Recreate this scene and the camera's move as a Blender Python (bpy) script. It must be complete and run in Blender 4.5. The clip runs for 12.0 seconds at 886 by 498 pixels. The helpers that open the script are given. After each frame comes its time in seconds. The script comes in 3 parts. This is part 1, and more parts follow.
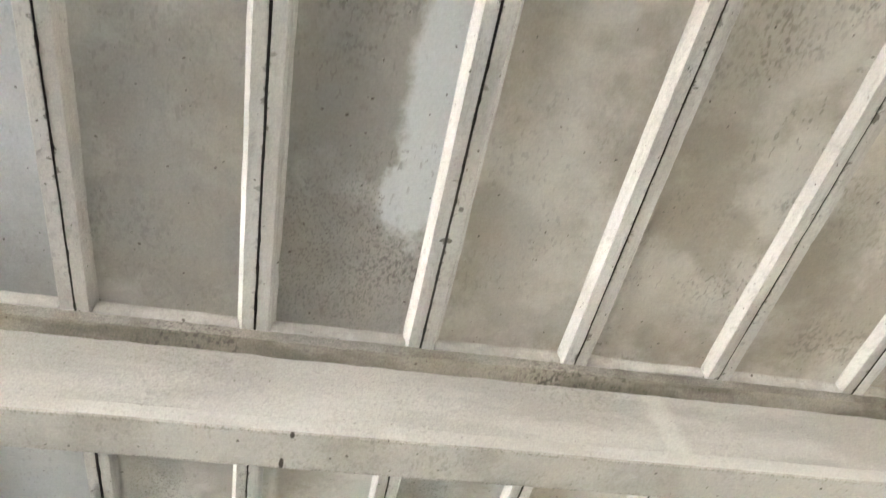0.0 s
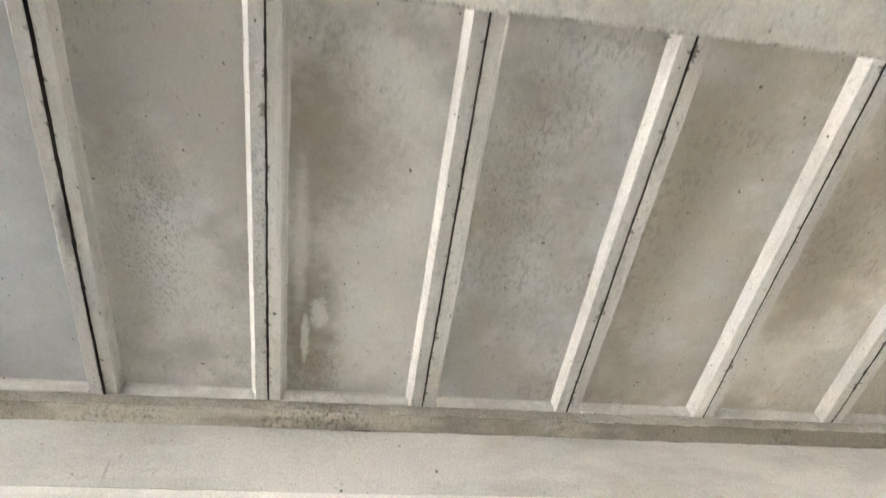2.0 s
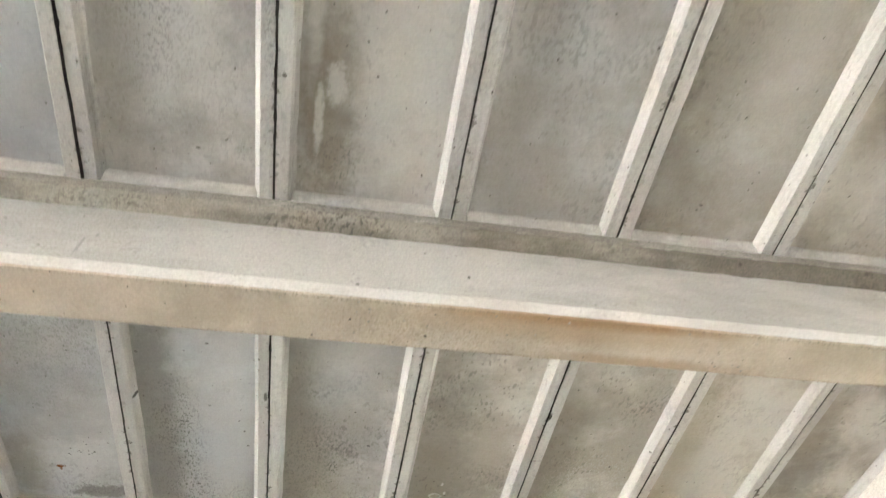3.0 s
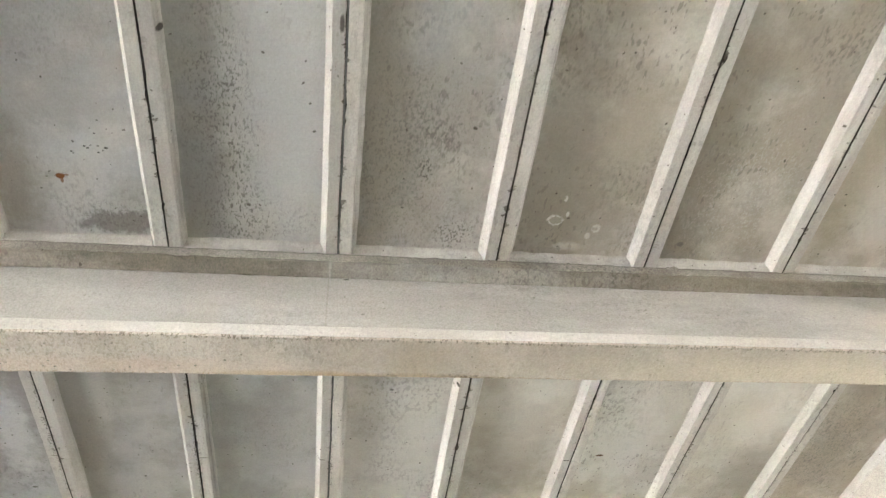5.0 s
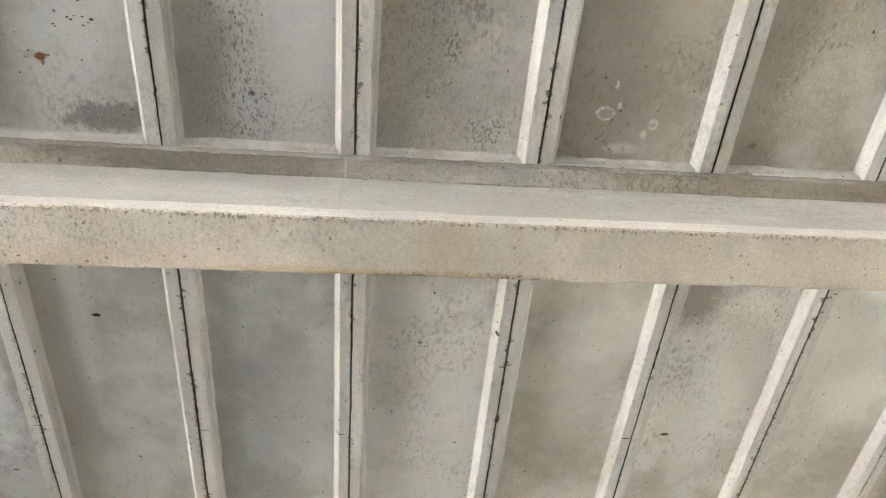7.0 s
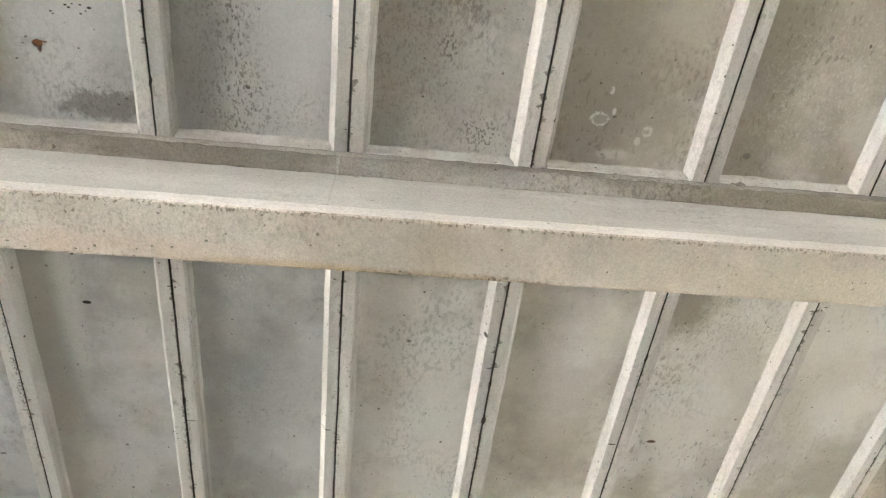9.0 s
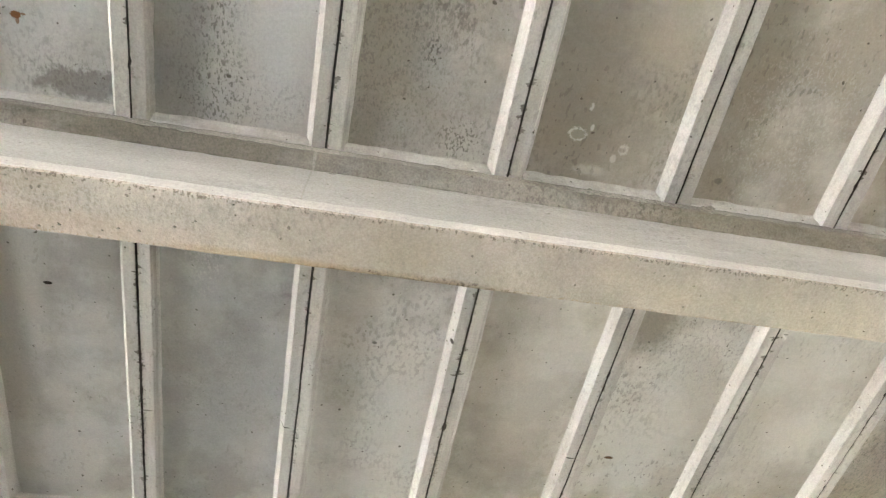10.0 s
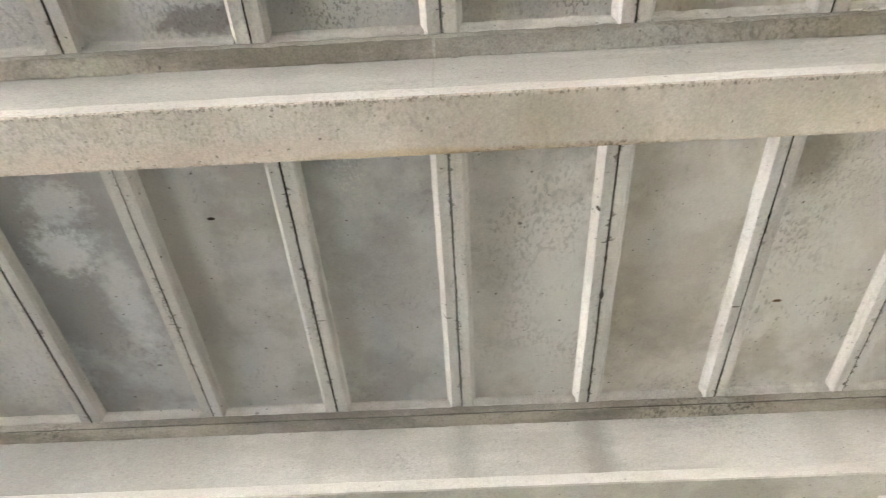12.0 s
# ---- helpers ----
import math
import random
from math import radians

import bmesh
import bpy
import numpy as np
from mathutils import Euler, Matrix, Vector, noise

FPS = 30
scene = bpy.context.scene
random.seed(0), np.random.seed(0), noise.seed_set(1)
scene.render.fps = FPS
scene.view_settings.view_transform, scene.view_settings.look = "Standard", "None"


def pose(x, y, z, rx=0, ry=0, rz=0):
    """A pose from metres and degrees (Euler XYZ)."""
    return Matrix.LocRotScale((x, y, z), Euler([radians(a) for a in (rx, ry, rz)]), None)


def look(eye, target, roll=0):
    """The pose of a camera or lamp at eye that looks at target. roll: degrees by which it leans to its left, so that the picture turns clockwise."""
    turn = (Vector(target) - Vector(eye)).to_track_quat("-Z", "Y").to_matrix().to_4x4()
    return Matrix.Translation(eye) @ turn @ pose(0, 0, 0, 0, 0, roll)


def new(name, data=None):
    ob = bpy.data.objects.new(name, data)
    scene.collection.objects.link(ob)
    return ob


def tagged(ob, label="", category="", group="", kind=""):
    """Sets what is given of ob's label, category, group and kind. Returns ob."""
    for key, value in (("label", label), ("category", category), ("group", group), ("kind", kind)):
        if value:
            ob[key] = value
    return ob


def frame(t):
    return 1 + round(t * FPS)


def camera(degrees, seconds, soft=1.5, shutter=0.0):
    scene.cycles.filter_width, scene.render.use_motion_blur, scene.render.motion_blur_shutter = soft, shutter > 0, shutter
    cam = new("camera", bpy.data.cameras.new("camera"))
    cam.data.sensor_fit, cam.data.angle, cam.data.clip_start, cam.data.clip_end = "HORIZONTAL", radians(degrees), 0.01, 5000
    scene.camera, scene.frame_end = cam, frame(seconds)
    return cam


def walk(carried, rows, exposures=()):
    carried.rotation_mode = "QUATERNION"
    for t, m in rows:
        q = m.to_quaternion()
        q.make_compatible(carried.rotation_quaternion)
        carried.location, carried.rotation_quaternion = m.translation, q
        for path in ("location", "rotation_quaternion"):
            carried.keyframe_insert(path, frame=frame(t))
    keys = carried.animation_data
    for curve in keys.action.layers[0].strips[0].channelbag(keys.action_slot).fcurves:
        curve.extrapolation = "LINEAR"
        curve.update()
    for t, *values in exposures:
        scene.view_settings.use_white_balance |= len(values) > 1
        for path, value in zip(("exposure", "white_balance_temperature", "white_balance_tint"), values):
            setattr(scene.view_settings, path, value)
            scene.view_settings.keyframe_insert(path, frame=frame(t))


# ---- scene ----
cam = camera(66.6, 12.0, soft=1.2, shutter=0.25)
PATH = [
    (0, (0.082, -0.275, 1.852), (0.387, 0.834, 3.488), -5.2),
    (0.5, (0.058, 0.157, 1.782), (0.318, 1.277, 3.418), -5.8),
    (1, (0.065, 0.616, 1.781), (0.293, 1.701, 3.445), -9.5),
    (1.5, (-0.007, 1.051, 1.725), (0.171, 2.044, 3.452), -4.5),
    (2, (0.091, 1.403, 1.83), (0.369, 2.516, 3.469), -7.4),
    (2.5, (0.134, 1.838, 1.832), (0.412, 2.977, 3.453), -6.8),
    (3, (0.099, 2.27, 1.745), (0.368, 3.42, 3.359), -4.7),
    (3.3, (-0.043, 2.652, 1.751), (0.364, 3.767, 3.361), -12.1),
    (3.5, (-0.053, 2.804, 1.727), (0.337, 4.0, 3.282), -10.4),
    (3.7, (-0.069, 2.963, 1.696), (0.278, 4.198, 3.23), -10.5),
    (5.3, (-0.206, 4.201, 1.634), (0.05, 5.342, 3.256), -7.3),
    (5.5, (-0.212, 4.321, 1.625), (-0.05, 5.449, 3.269), -5.6),
    (6, (-0.175, 4.613, 1.651), (-0.044, 5.644, 3.36), -7.0),
    (6.5, (-0.14, 4.74, 1.635), (0.058, 5.731, 3.361), -10.1),
    (7, (-0.122, 4.77, 1.623), (0.08, 5.759, 3.35), -7.9),
    (7.2, (-0.112, 4.772, 1.623), (0.092, 5.751, 3.356), -7.8),
    (9, (-0.073, 4.762, 1.617), (0.119, 5.753, 3.343), -5.4),
    (9.5, (-0.079, 4.774, 1.611), (0.13, 5.76, 3.338), -5.1),
    (10, (-0.062, 4.774, 1.607), (0.203, 5.732, 3.342), -5.5),
    (10.5, (-0.048, 4.778, 1.608), (0.268, 5.74, 3.333), -3.9),
    (11, (-0.086, 4.823, 1.615), (0.215, 5.911, 3.266), -5.2),
    (11.5, (-0.116, 4.829, 1.624), (0.063, 6.032, 3.212), -5.7),
    (12, (-0.18, 4.835, 1.591), (-0.227, 6.073, 3.162), -1.0),
]
walk(cam, [(t, look(eye, target, roll)) for t, eye, target, roll in PATH], [(0, 6.47), (11.2, 6.47), (12, 6.42)])

# ---- world, sun and exposure ----
world = bpy.data.worlds.new("sky")
scene.world = world
world.use_nodes = True
wn, wl = world.node_tree.nodes, world.node_tree.links
sky = wn.new("ShaderNodeTexSky")
sky.sky_type, sky.sun_disc = "NISHITA", False
sky.sun_elevation, sky.sun_rotation = radians(55), radians(225)
wn["Background"].inputs["Strength"].default_value = 0.12
wl.new(sky.outputs["Color"], wn["Background"].inputs["Color"])
sun_data = bpy.data.lights.new("sun", "SUN")
sun_data.energy, sun_data.angle, sun_data.color = 5.0, radians(0.5), (1.0, 0.955, 0.9)
sun = new("sun", sun_data)
sun.matrix_world = look((-20, -20, 40), (0, 0, 0))


# ---- materials ----
class Net:
    """Short calls for building one node material."""

    def __init__(self, name, rough=0.85):
        self.mat = bpy.data.materials.new(name)
        self.mat.use_nodes = True
        self.nodes, self.links = self.mat.node_tree.nodes, self.mat.node_tree.links
        self.bsdf = self.nodes["Principled BSDF"]
        self.bsdf.inputs["Roughness"].default_value = rough
        self.bsdf.inputs["Specular IOR Level"].default_value = 0.25
        self.place = self.nodes.new("ShaderNodeNewGeometry").outputs["Position"]
        self.chance = self.nodes.new("ShaderNodeObjectInfo").outputs["Random"]

    def put(self, socket, value):
        if isinstance(value, bpy.types.NodeSocket):
            self.links.new(value, socket)
        else:
            socket.default_value = value

    def math(self, op, a, b=0.0, c=0.0):
        n = self.nodes.new("ShaderNodeMath")
        n.operation = op
        for s, v in zip(n.inputs, (a, b, c)):
            self.put(s, v)
        return n.outputs[0]

    def vec(self, op, a, b=(0, 0, 0)):
        n = self.nodes.new("ShaderNodeVectorMath")
        n.operation = op
        self.put(n.inputs[0], a)
        self.put(n.inputs[1], b)
        return n.outputs["Value"] if op in ("LENGTH", "DOT_PRODUCT") else n.outputs["Vector"]

    def noise(self, scale, detail=4.0, rough=0.55, w=None, stretch=(1, 1, 1), colour=False):
        n = self.nodes.new("ShaderNodeTexNoise")
        n.noise_dimensions = "4D"
        n.inputs["Scale"].default_value = scale
        n.inputs["Detail"].default_value = detail
        n.inputs["Roughness"].default_value = rough
        self.put(n.inputs["Vector"], self.vec("MULTIPLY", self.place, stretch))
        self.put(n.inputs["W"], self.math("MULTIPLY", self.chance, 40.0) if w is None else w)
        return n.outputs["Color"] if colour else n.outputs["Fac"]

    def ramp(self, value, lo, hi, a=0.0, b=1.0):
        n = self.nodes.new("ShaderNodeMapRange")
        n.interpolation_type = "SMOOTHSTEP"
        for s, v in zip(n.inputs, (value, lo, hi, a, b)):
            self.put(s, v)
        return n.outputs[0]

    def mix(self, fac, a, b, kind="MIX"):
        n = self.nodes.new("ShaderNodeMix")
        n.data_type, n.blend_type = "RGBA", kind
        self.put(n.inputs[0], fac)
        for s, v in ((n.inputs[6], a), (n.inputs[7], b)):
            self.put(s, v if isinstance(v, bpy.types.NodeSocket) else (*v, 1.0))
        return n.outputs[2]

    def bump(self, height, distance, strength=0.9):
        n = self.nodes.new("ShaderNodeBump")
        n.inputs["Distance"].default_value, n.inputs["Strength"].default_value = distance, strength
        self.links.new(height, n.inputs["Height"])
        self.links.new(n.outputs["Normal"], self.bsdf.inputs["Normal"])


def concrete(name, light, dark, speck=0.5, pits=0.5, stains_shade=(), grain=1.0, streak=(1, 1, 1), relief=0.003, flecks=0.0, seams=0.0):
    """Cast concrete. light, dark: the two tones of its clouds; speck: dark mottling; pits: air holes; flecks: fine soot
    flecks;
    seams: broken dirt beside the joints of the slabs.
    stains_shade: stain marks and painted shade, each (x, y, rx, ry, colour, amount, softness, raggedness) in metres of
    the plan, and True where it breaks up into blots, or (z, rz) for a mark on an upright face."""
    net = Net(name)
    cloud = net.ramp(net.noise(1.6, 5, 0.6, stretch=streak), 0.34, 0.66)
    middle = net.noise(7.0, 6, 0.62, stretch=streak)
    colour = net.mix(net.ramp(net.math("MULTIPLY_ADD", middle, 0.55, net.math("MULTIPLY", cloud, 0.5)), 0.34, 0.72), dark, light)
    tone = net.ramp(net.chance, 0.0, 1.0, 0.93, 1.05)
    colour = net.mix(1.0, colour, net.vec("MULTIPLY", (1, 1, 1), tone), "MULTIPLY")
    # mottled dark patches made of many small blots
    patch = net.ramp(net.noise(2.3, 3, 0.5, w=3.7), 0.48, 0.68)
    blot = net.ramp(net.noise(60.0, 4, 0.6, stretch=(1, 0.6, 1)), 0.48, 0.62)
    colour = net.mix(net.math("MULTIPLY", net.math("MULTIPLY", patch, blot), speck), colour, tuple(0.5 * c for c in dark))
    blots = net.ramp(net.noise(120.0, 3, 0.6, stretch=(1, 0.65, 1)), 0.5, 0.62)
    for x, y, rx, ry, tint, amount, soft, ragged, *flecked in stains_shade:
        z, rz = flecked.pop() if flecked and flecked[0] is not True else (0, 0)
        off = net.vec("MULTIPLY", net.vec("SUBTRACT", net.place, (x, y, z)), (1 / rx, 1 / ry, 1 / rz if rz else 0))
        edge = net.math("MULTIPLY_ADD", net.noise(3.0 / max(rx, ry) + 6, 5, 0.65, w=x), 2 * ragged, -ragged)
        inside = net.ramp(net.math("ADD", net.vec("LENGTH", off), edge), 1 + soft, 1 - soft)
        if flecked:
            inside = net.math("MULTIPLY", inside, blots)
        colour = net.mix(net.math("MULTIPLY", inside, amount), colour, tint)
    fine = net.noise(140.0, 3, 0.7)
    colour = net.mix(1.0, colour, net.vec("MULTIPLY", (1, 1, 1), net.ramp(fine, 0.25, 0.75, 1 - 0.24 * grain, 1 + 0.16 * grain)), "MULTIPLY")
    if flecks:
        fleck = net.ramp(net.noise(62.0, 2, 0.45, stretch=(1, 0.5, 1)), 0.6, 0.66)
        region = net.ramp(net.noise(3.1, 3, 0.6, w=9.1), 0.45, 0.6)
        colour = net.mix(net.math("MULTIPLY", net.math("MULTIPLY", fleck, region), flecks), colour, (0.17, 0.155, 0.135))
    if seams:
        axes = net.nodes.new("ShaderNodeSeparateXYZ")
        net.links.new(net.place, axes.inputs[0])
        beside = net.math("PINGPONG", net.math("ADD", axes.outputs[0], 19.6325), 0.335)
        reach = net.ramp(net.noise(34.0, 4, 0.65, stretch=(0.5, 1, 0.5)), 0.5, 0.74, 0.0, 0.03)
        line = net.ramp(net.math("SUBTRACT", reach, net.math("SUBTRACT", beside, 0.004)), 0.0, 0.004)
        run = net.ramp(net.noise(3.3, 3, 0.6, w=5.3), 0.4, 0.62, 0.25, 1.0)
        colour = net.mix(net.math("MULTIPLY", net.math("MULTIPLY", line, run), seams), colour, (0.11, 0.095, 0.08))
        rubbed = net.ramp(net.noise(16.0, 6, 0.7, stretch=(5, 0.5, 1)), 0.52, 0.72)
        colour = net.mix(net.math("MULTIPLY", rubbed, 0.45 * seams), colour, (0.33, 0.305, 0.27))
    # air holes
    cells = net.nodes.new("ShaderNodeTexVoronoi")
    cells.inputs["Scale"].default_value = 13.0
    warped = net.vec("ADD", net.place, net.vec("MULTIPLY", net.noise(30, 2, 0.5, colour=True), (0.03, 0.03, 0.03)))
    net.links.new(warped, cells.inputs["Vector"])
    parts_of = net.nodes.new("ShaderNodeSeparateColor")
    net.links.new(cells.outputs["Color"], parts_of.inputs[0])
    size = net.ramp(parts_of.outputs[0], 0.66, 1.0, 0.0, 0.1)
    hole = net.ramp(cells.outputs["Distance"], net.math("MULTIPLY", size, 1.15), net.math("MULTIPLY", size, 0.7))
    hole = net.math("MULTIPLY", hole, pits)
    tiny = net.nodes.new("ShaderNodeTexVoronoi")
    tiny.inputs["Scale"].default_value = 38.0
    net.links.new(warped, tiny.inputs["Vector"])
    split = net.nodes.new("ShaderNodeSeparateColor")
    net.links.new(tiny.outputs["Color"], split.inputs[0])
    small = net.ramp(split.outputs[1], 0.76, 1.0, 0.0, 0.18)
    prick = net.ramp(tiny.outputs["Distance"], net.math("MULTIPLY", small, 1.2), net.math("MULTIPLY", small, 0.6))
    hole = net.math("MAXIMUM", hole, net.math("MULTIPLY", prick, pits))
    colour = net.mix(hole, colour, (0.09, 0.075, 0.06))
    net.links.new(colour, net.bsdf.inputs["Base Color"])
    height = net.math("MULTIPLY_ADD", fine, 0.25 * grain, net.math("MULTIPLY", net.noise(26.0, 5, 0.65), 0.8))
    net.bump(net.math("SUBTRACT", height, net.math("MULTIPLY", hole, 0.9)), relief)
    return net.mat


# COOL west decks and WARM east decks also hold the light's east-west change
GREY, COOL, WARM = (0.56, 0.54, 0.505), (0.505, 0.497, 0.476), (0.61, 0.575, 0.515)
GREY_D, COOL_D, WARM_D = (0.405, 0.38, 0.345), (0.385, 0.372, 0.35), (0.43, 0.39, 0.33)
SOOT, BROWN, PALE, RUST = (0.17, 0.16, 0.145), (0.27, 0.235, 0.185), (0.60, 0.59, 0.57), (0.21, 0.09, 0.03)

UMBER, MILK, SMOKE, INK = (0.29, 0.26, 0.215), (0.62, 0.60, 0.56), (0.265, 0.255, 0.24), (0.05, 0.043, 0.036)

RIB_MARKS = [(0.468, 6.968, 0.011, 0.024, INK, 1.0, 0.2, 0.4), (1.146, 4.746, 0.008, 0.02, INK, 1.0, 0.2, 0.4), (0.411, 6.483, 0.007, 0.011, INK, 1.0, 0.3, 0.4), (-0.25, 7.072, 0.024, 0.0035, INK, 0.9, 0.3, 0.3), (-1.555, 7.036, 0.026, 0.0035, INK, 0.9, 0.3, 0.3), (-0.852, 7.053, 0.028, 0.0035, INK, 0.9, 0.3, 0.3), (-0.925, 7.094, 0.022, 0.003, INK, 0.8, 0.3, 0.4), (-0.93, 7.136, 0.02, 0.003, INK, 0.8, 0.3, 0.4), (1.108, 7.082, 0.02, 0.004, INK, 0.9, 0.3, 0.5)]
# the first entry paints weaker western light into the rib colour
RIB_DIRT_SHADE = [(-2.2, 5.0, 1.5, 30.0, (0.40, 0.375, 0.34), 0.55, 0.7, 0.5), (-0.2, 7.15, 0.014, 0.16, INK, 0.9, 0.6, 0.6, True), (-0.875, 7.1, 0.016, 0.3, INK, 0.7, 0.6, 0.6, True), (-1.55, 6.85, 0.014, 0.35, INK, 0.7, 0.6, 0.6, True), (0.47, 7.25, 0.02, 0.12, (0.25, 0.22, 0.18), 0.9, 0.6, 0.7, True), (0.495, 0.934, 0.009, 0.011, SOOT, 0.9, 0.3, 0.5), (1.11, 0.308, 0.014, 0.02, INK, 0.8, 0.5, 0.8, True), (-0.885, 2.82, 0.022, 0.12, SOOT, 0.8, 0.5, 0.7), (-0.225, 2.8, 0.02, 0.5, SMOKE, 0.7, 0.6, 0.7, True), (-0.81, 4.823, 0.008, 0.012, INK, 0.9, 0.3, 0.5), (-0.22, 4.75, 0.008, 0.03, INK, 0.8, 0.3, 0.5)]
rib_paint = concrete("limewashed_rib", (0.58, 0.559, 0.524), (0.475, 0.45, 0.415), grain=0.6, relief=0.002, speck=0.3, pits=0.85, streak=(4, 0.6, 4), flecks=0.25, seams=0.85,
                     stains_shade=RIB_MARKS + RIB_DIRT_SHADE)
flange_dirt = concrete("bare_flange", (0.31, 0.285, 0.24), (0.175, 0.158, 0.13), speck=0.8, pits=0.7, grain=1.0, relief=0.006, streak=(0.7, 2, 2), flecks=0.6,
                       stains_shade=[(-0.232, 5.72, 0.004, 0.1, MILK, 0.3, 0.7, 1.6), (0.25, 5.72, 0.5, 0.2, (0.36, 0.35, 0.33), 0.5, 0.8, 0.5), (1.5, 5.72, 0.5, 0.2, (0.22, 0.195, 0.15), 0.6, 0.8, 0.5), (-1.0, 7.73, 0.5, 0.2, (0.17, 0.165, 0.155), 0.6, 0.8, 0.6), (0.5, 7.73, 0.12, 0.2, (0.15, 0.14, 0.13), 0.6, 0.8, 0.6)])
joint_dirt = concrete("joint_dirt", (0.07, 0.06, 0.05), (0.03, 0.027, 0.023), pits=0.0)
bedding = concrete("bedding_mortar", (0.38, 0.355, 0.31), (0.26, 0.24, 0.205), speck=0.6, pits=0.5, grain=1.4, relief=0.005,
                   stains_shade=[(0.2, 7.71, 9.0, 0.05, INK, 0.75, 0.4, 0.9, (3.847, 0.0045)), (-1.0, 7.71, 1.2, 0.05, SOOT, 0.5, 0.7, 0.9), (0.6, 5.696, 9.0, 0.05, SOOT, 0.6, 0.4, 0.9, (3.893, 0.004))])
web_paint = concrete("limewashed_web", (0.525, 0.507, 0.474), (0.425, 0.407, 0.376), speck=0.35, pits=0.45, streak=(0.5, 1, 1.8), grain=0.8, flecks=0.2, stains_shade=[
    # broad darkening to the west: weaker light there, put into the web's colour
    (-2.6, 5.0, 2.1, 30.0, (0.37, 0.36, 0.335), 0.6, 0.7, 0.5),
    (0.46, 7.73, 0.07, 0.3, (0.29, 0.275, 0.245), 0.75, 0.8, 0.7), (-0.2, 7.73, 0.06, 0.3, (0.33, 0.32, 0.29), 0.6, 0.8, 0.7), (-0.95, 7.73, 0.05, 0.3, (0.36, 0.35, 0.32), 0.5, 0.8, 0.8), (-1.75, 7.73, 0.3, 0.3, (0.33, 0.315, 0.29), 0.7, 0.8, 0.8), (-2.5, 7.73, 0.4, 0.3, (0.29, 0.28, 0.265), 0.8, 0.8, 0.8), (1.6, 7.73, 0.1, 0.3, (0.4, 0.38, 0.34), 0.5, 0.8, 0.7),
    (1.47, 1.63, 0.05, 0.2, (0.66, 0.645, 0.6), 0.6, 0.6, 0.7), (0.2, 1.63, 0.3, 0.2, (0.62, 0.605, 0.57), 0.4, 0.8, 0.7), (-0.165, 5.74, 0.012, 0.05, INK, 0.9, 0.3, 0.5, (3.785, 0.004)), (0.132, 3.66, 0.006, 0.08, INK, 0.8, 0.3, 0.5, (3.456, 0.006)), (-0.235, 5.72, 0.003, 0.2, (0.3, 0.28, 0.24), 0.4, 0.5, 0.9),
    (1.16, 5.7, 0.006, 0.05, INK, 0.9, 0.3, 0.5, (3.44, 0.006)), (0.512, 3.683, 0.005, 0.05, INK, 0.8, 0.3, 0.5, (3.568, 0.01)), (-0.72, 3.68, 0.006, 0.05, SMOKE, 0.7, 0.4, 0.5, (3.6, 0.012)), (-0.75, 3.68, 0.004, 0.05, SMOKE, 0.7, 0.4, 0.5, (3.53, 0.05))])
floor_mat = concrete("floor_screed", (0.46, 0.447, 0.42), (0.38, 0.368, 0.343), pits=0.1)
wall_mat = concrete("limewashed_wall", (0.63, 0.615, 0.58), (0.55, 0.535, 0.50), pits=0.1)
yard_mat = concrete("pale_yard", (0.51, 0.472, 0.415), (0.408, 0.376, 0.327), pits=0.0)
roof_mat = concrete("roof_screed", (0.2, 0.2, 0.2), (0.12, 0.12, 0.12), pits=0.0)
# paler lip colour: cleaner limewash, plus light its upright face catches, painted in
lip_paint = concrete("limewashed_lit_lip", (0.61, 0.592, 0.558), (0.52, 0.498, 0.46), speck=0.25, pits=0.45, grain=0.7, streak=(0.7, 1, 1.4), flecks=0.2,
                     # the lip, too, is painted dimmer where less light reaches it in the west
                     stains_shade=[(-2.6, 5.0, 2.1, 30.0, (0.43, 0.415, 0.385), 0.5, 0.7, 0.5)])
girder_mat = concrete("limewashed_girder", (0.57, 0.54, 0.485), (0.46, 0.43, 0.38), speck=0.3, pits=0.4)

# ---- plan ----
RIB_Z, DECK_Z, TOP_Z = 3.90, 3.946, 4.04  # rib soffit, slab soffit, slab top
PITCH, FIRST = 0.67, -19.6325  # joints between the trough slabs, from west to east
# columns beyond x = -4 are unseen, added to push the open side away
JOINTS = [FIRST + PITCH * n for n in range(35)]
FRONTS = [-6.59, -4.54, -2.49, -0.44, 1.613, 3.658, 5.696, 7.73, 9.77, 11.81]  # near face of each beam
WIDE = 0.188
WEST, EAST = FIRST - 0.02, JOINTS[-1] - 0.055
SOUTH, NORTH = -7.3, 13.9


def part(name, bm, material, parent=None, label=""):
    mesh = bpy.data.meshes.new(name)
    bm.normal_update()
    bm.to_mesh(mesh)
    bm.free()
    mesh.materials.append(material)
    ob = new(name, mesh)
    ob.parent = parent
    return tagged(ob, label)


def box(bm, x0, x1, y0, y1, z0, z1):
    m = Matrix.LocRotScale(((x0 + x1) / 2, (y0 + y1) / 2, (z0 + z1) / 2), None, (x1 - x0, y1 - y0, z1 - z0))
    bmesh.ops.create_cube(bm, size=1.0, matrix=m)


def wobble(x, y, z, size, seed):
    """Three small uneven offsets, smooth over about size metres."""
    v = noise.noise_vector(Vector((x, y, z)) / size + Vector((seed * 7.3, seed * 3.1, seed)))
    return v


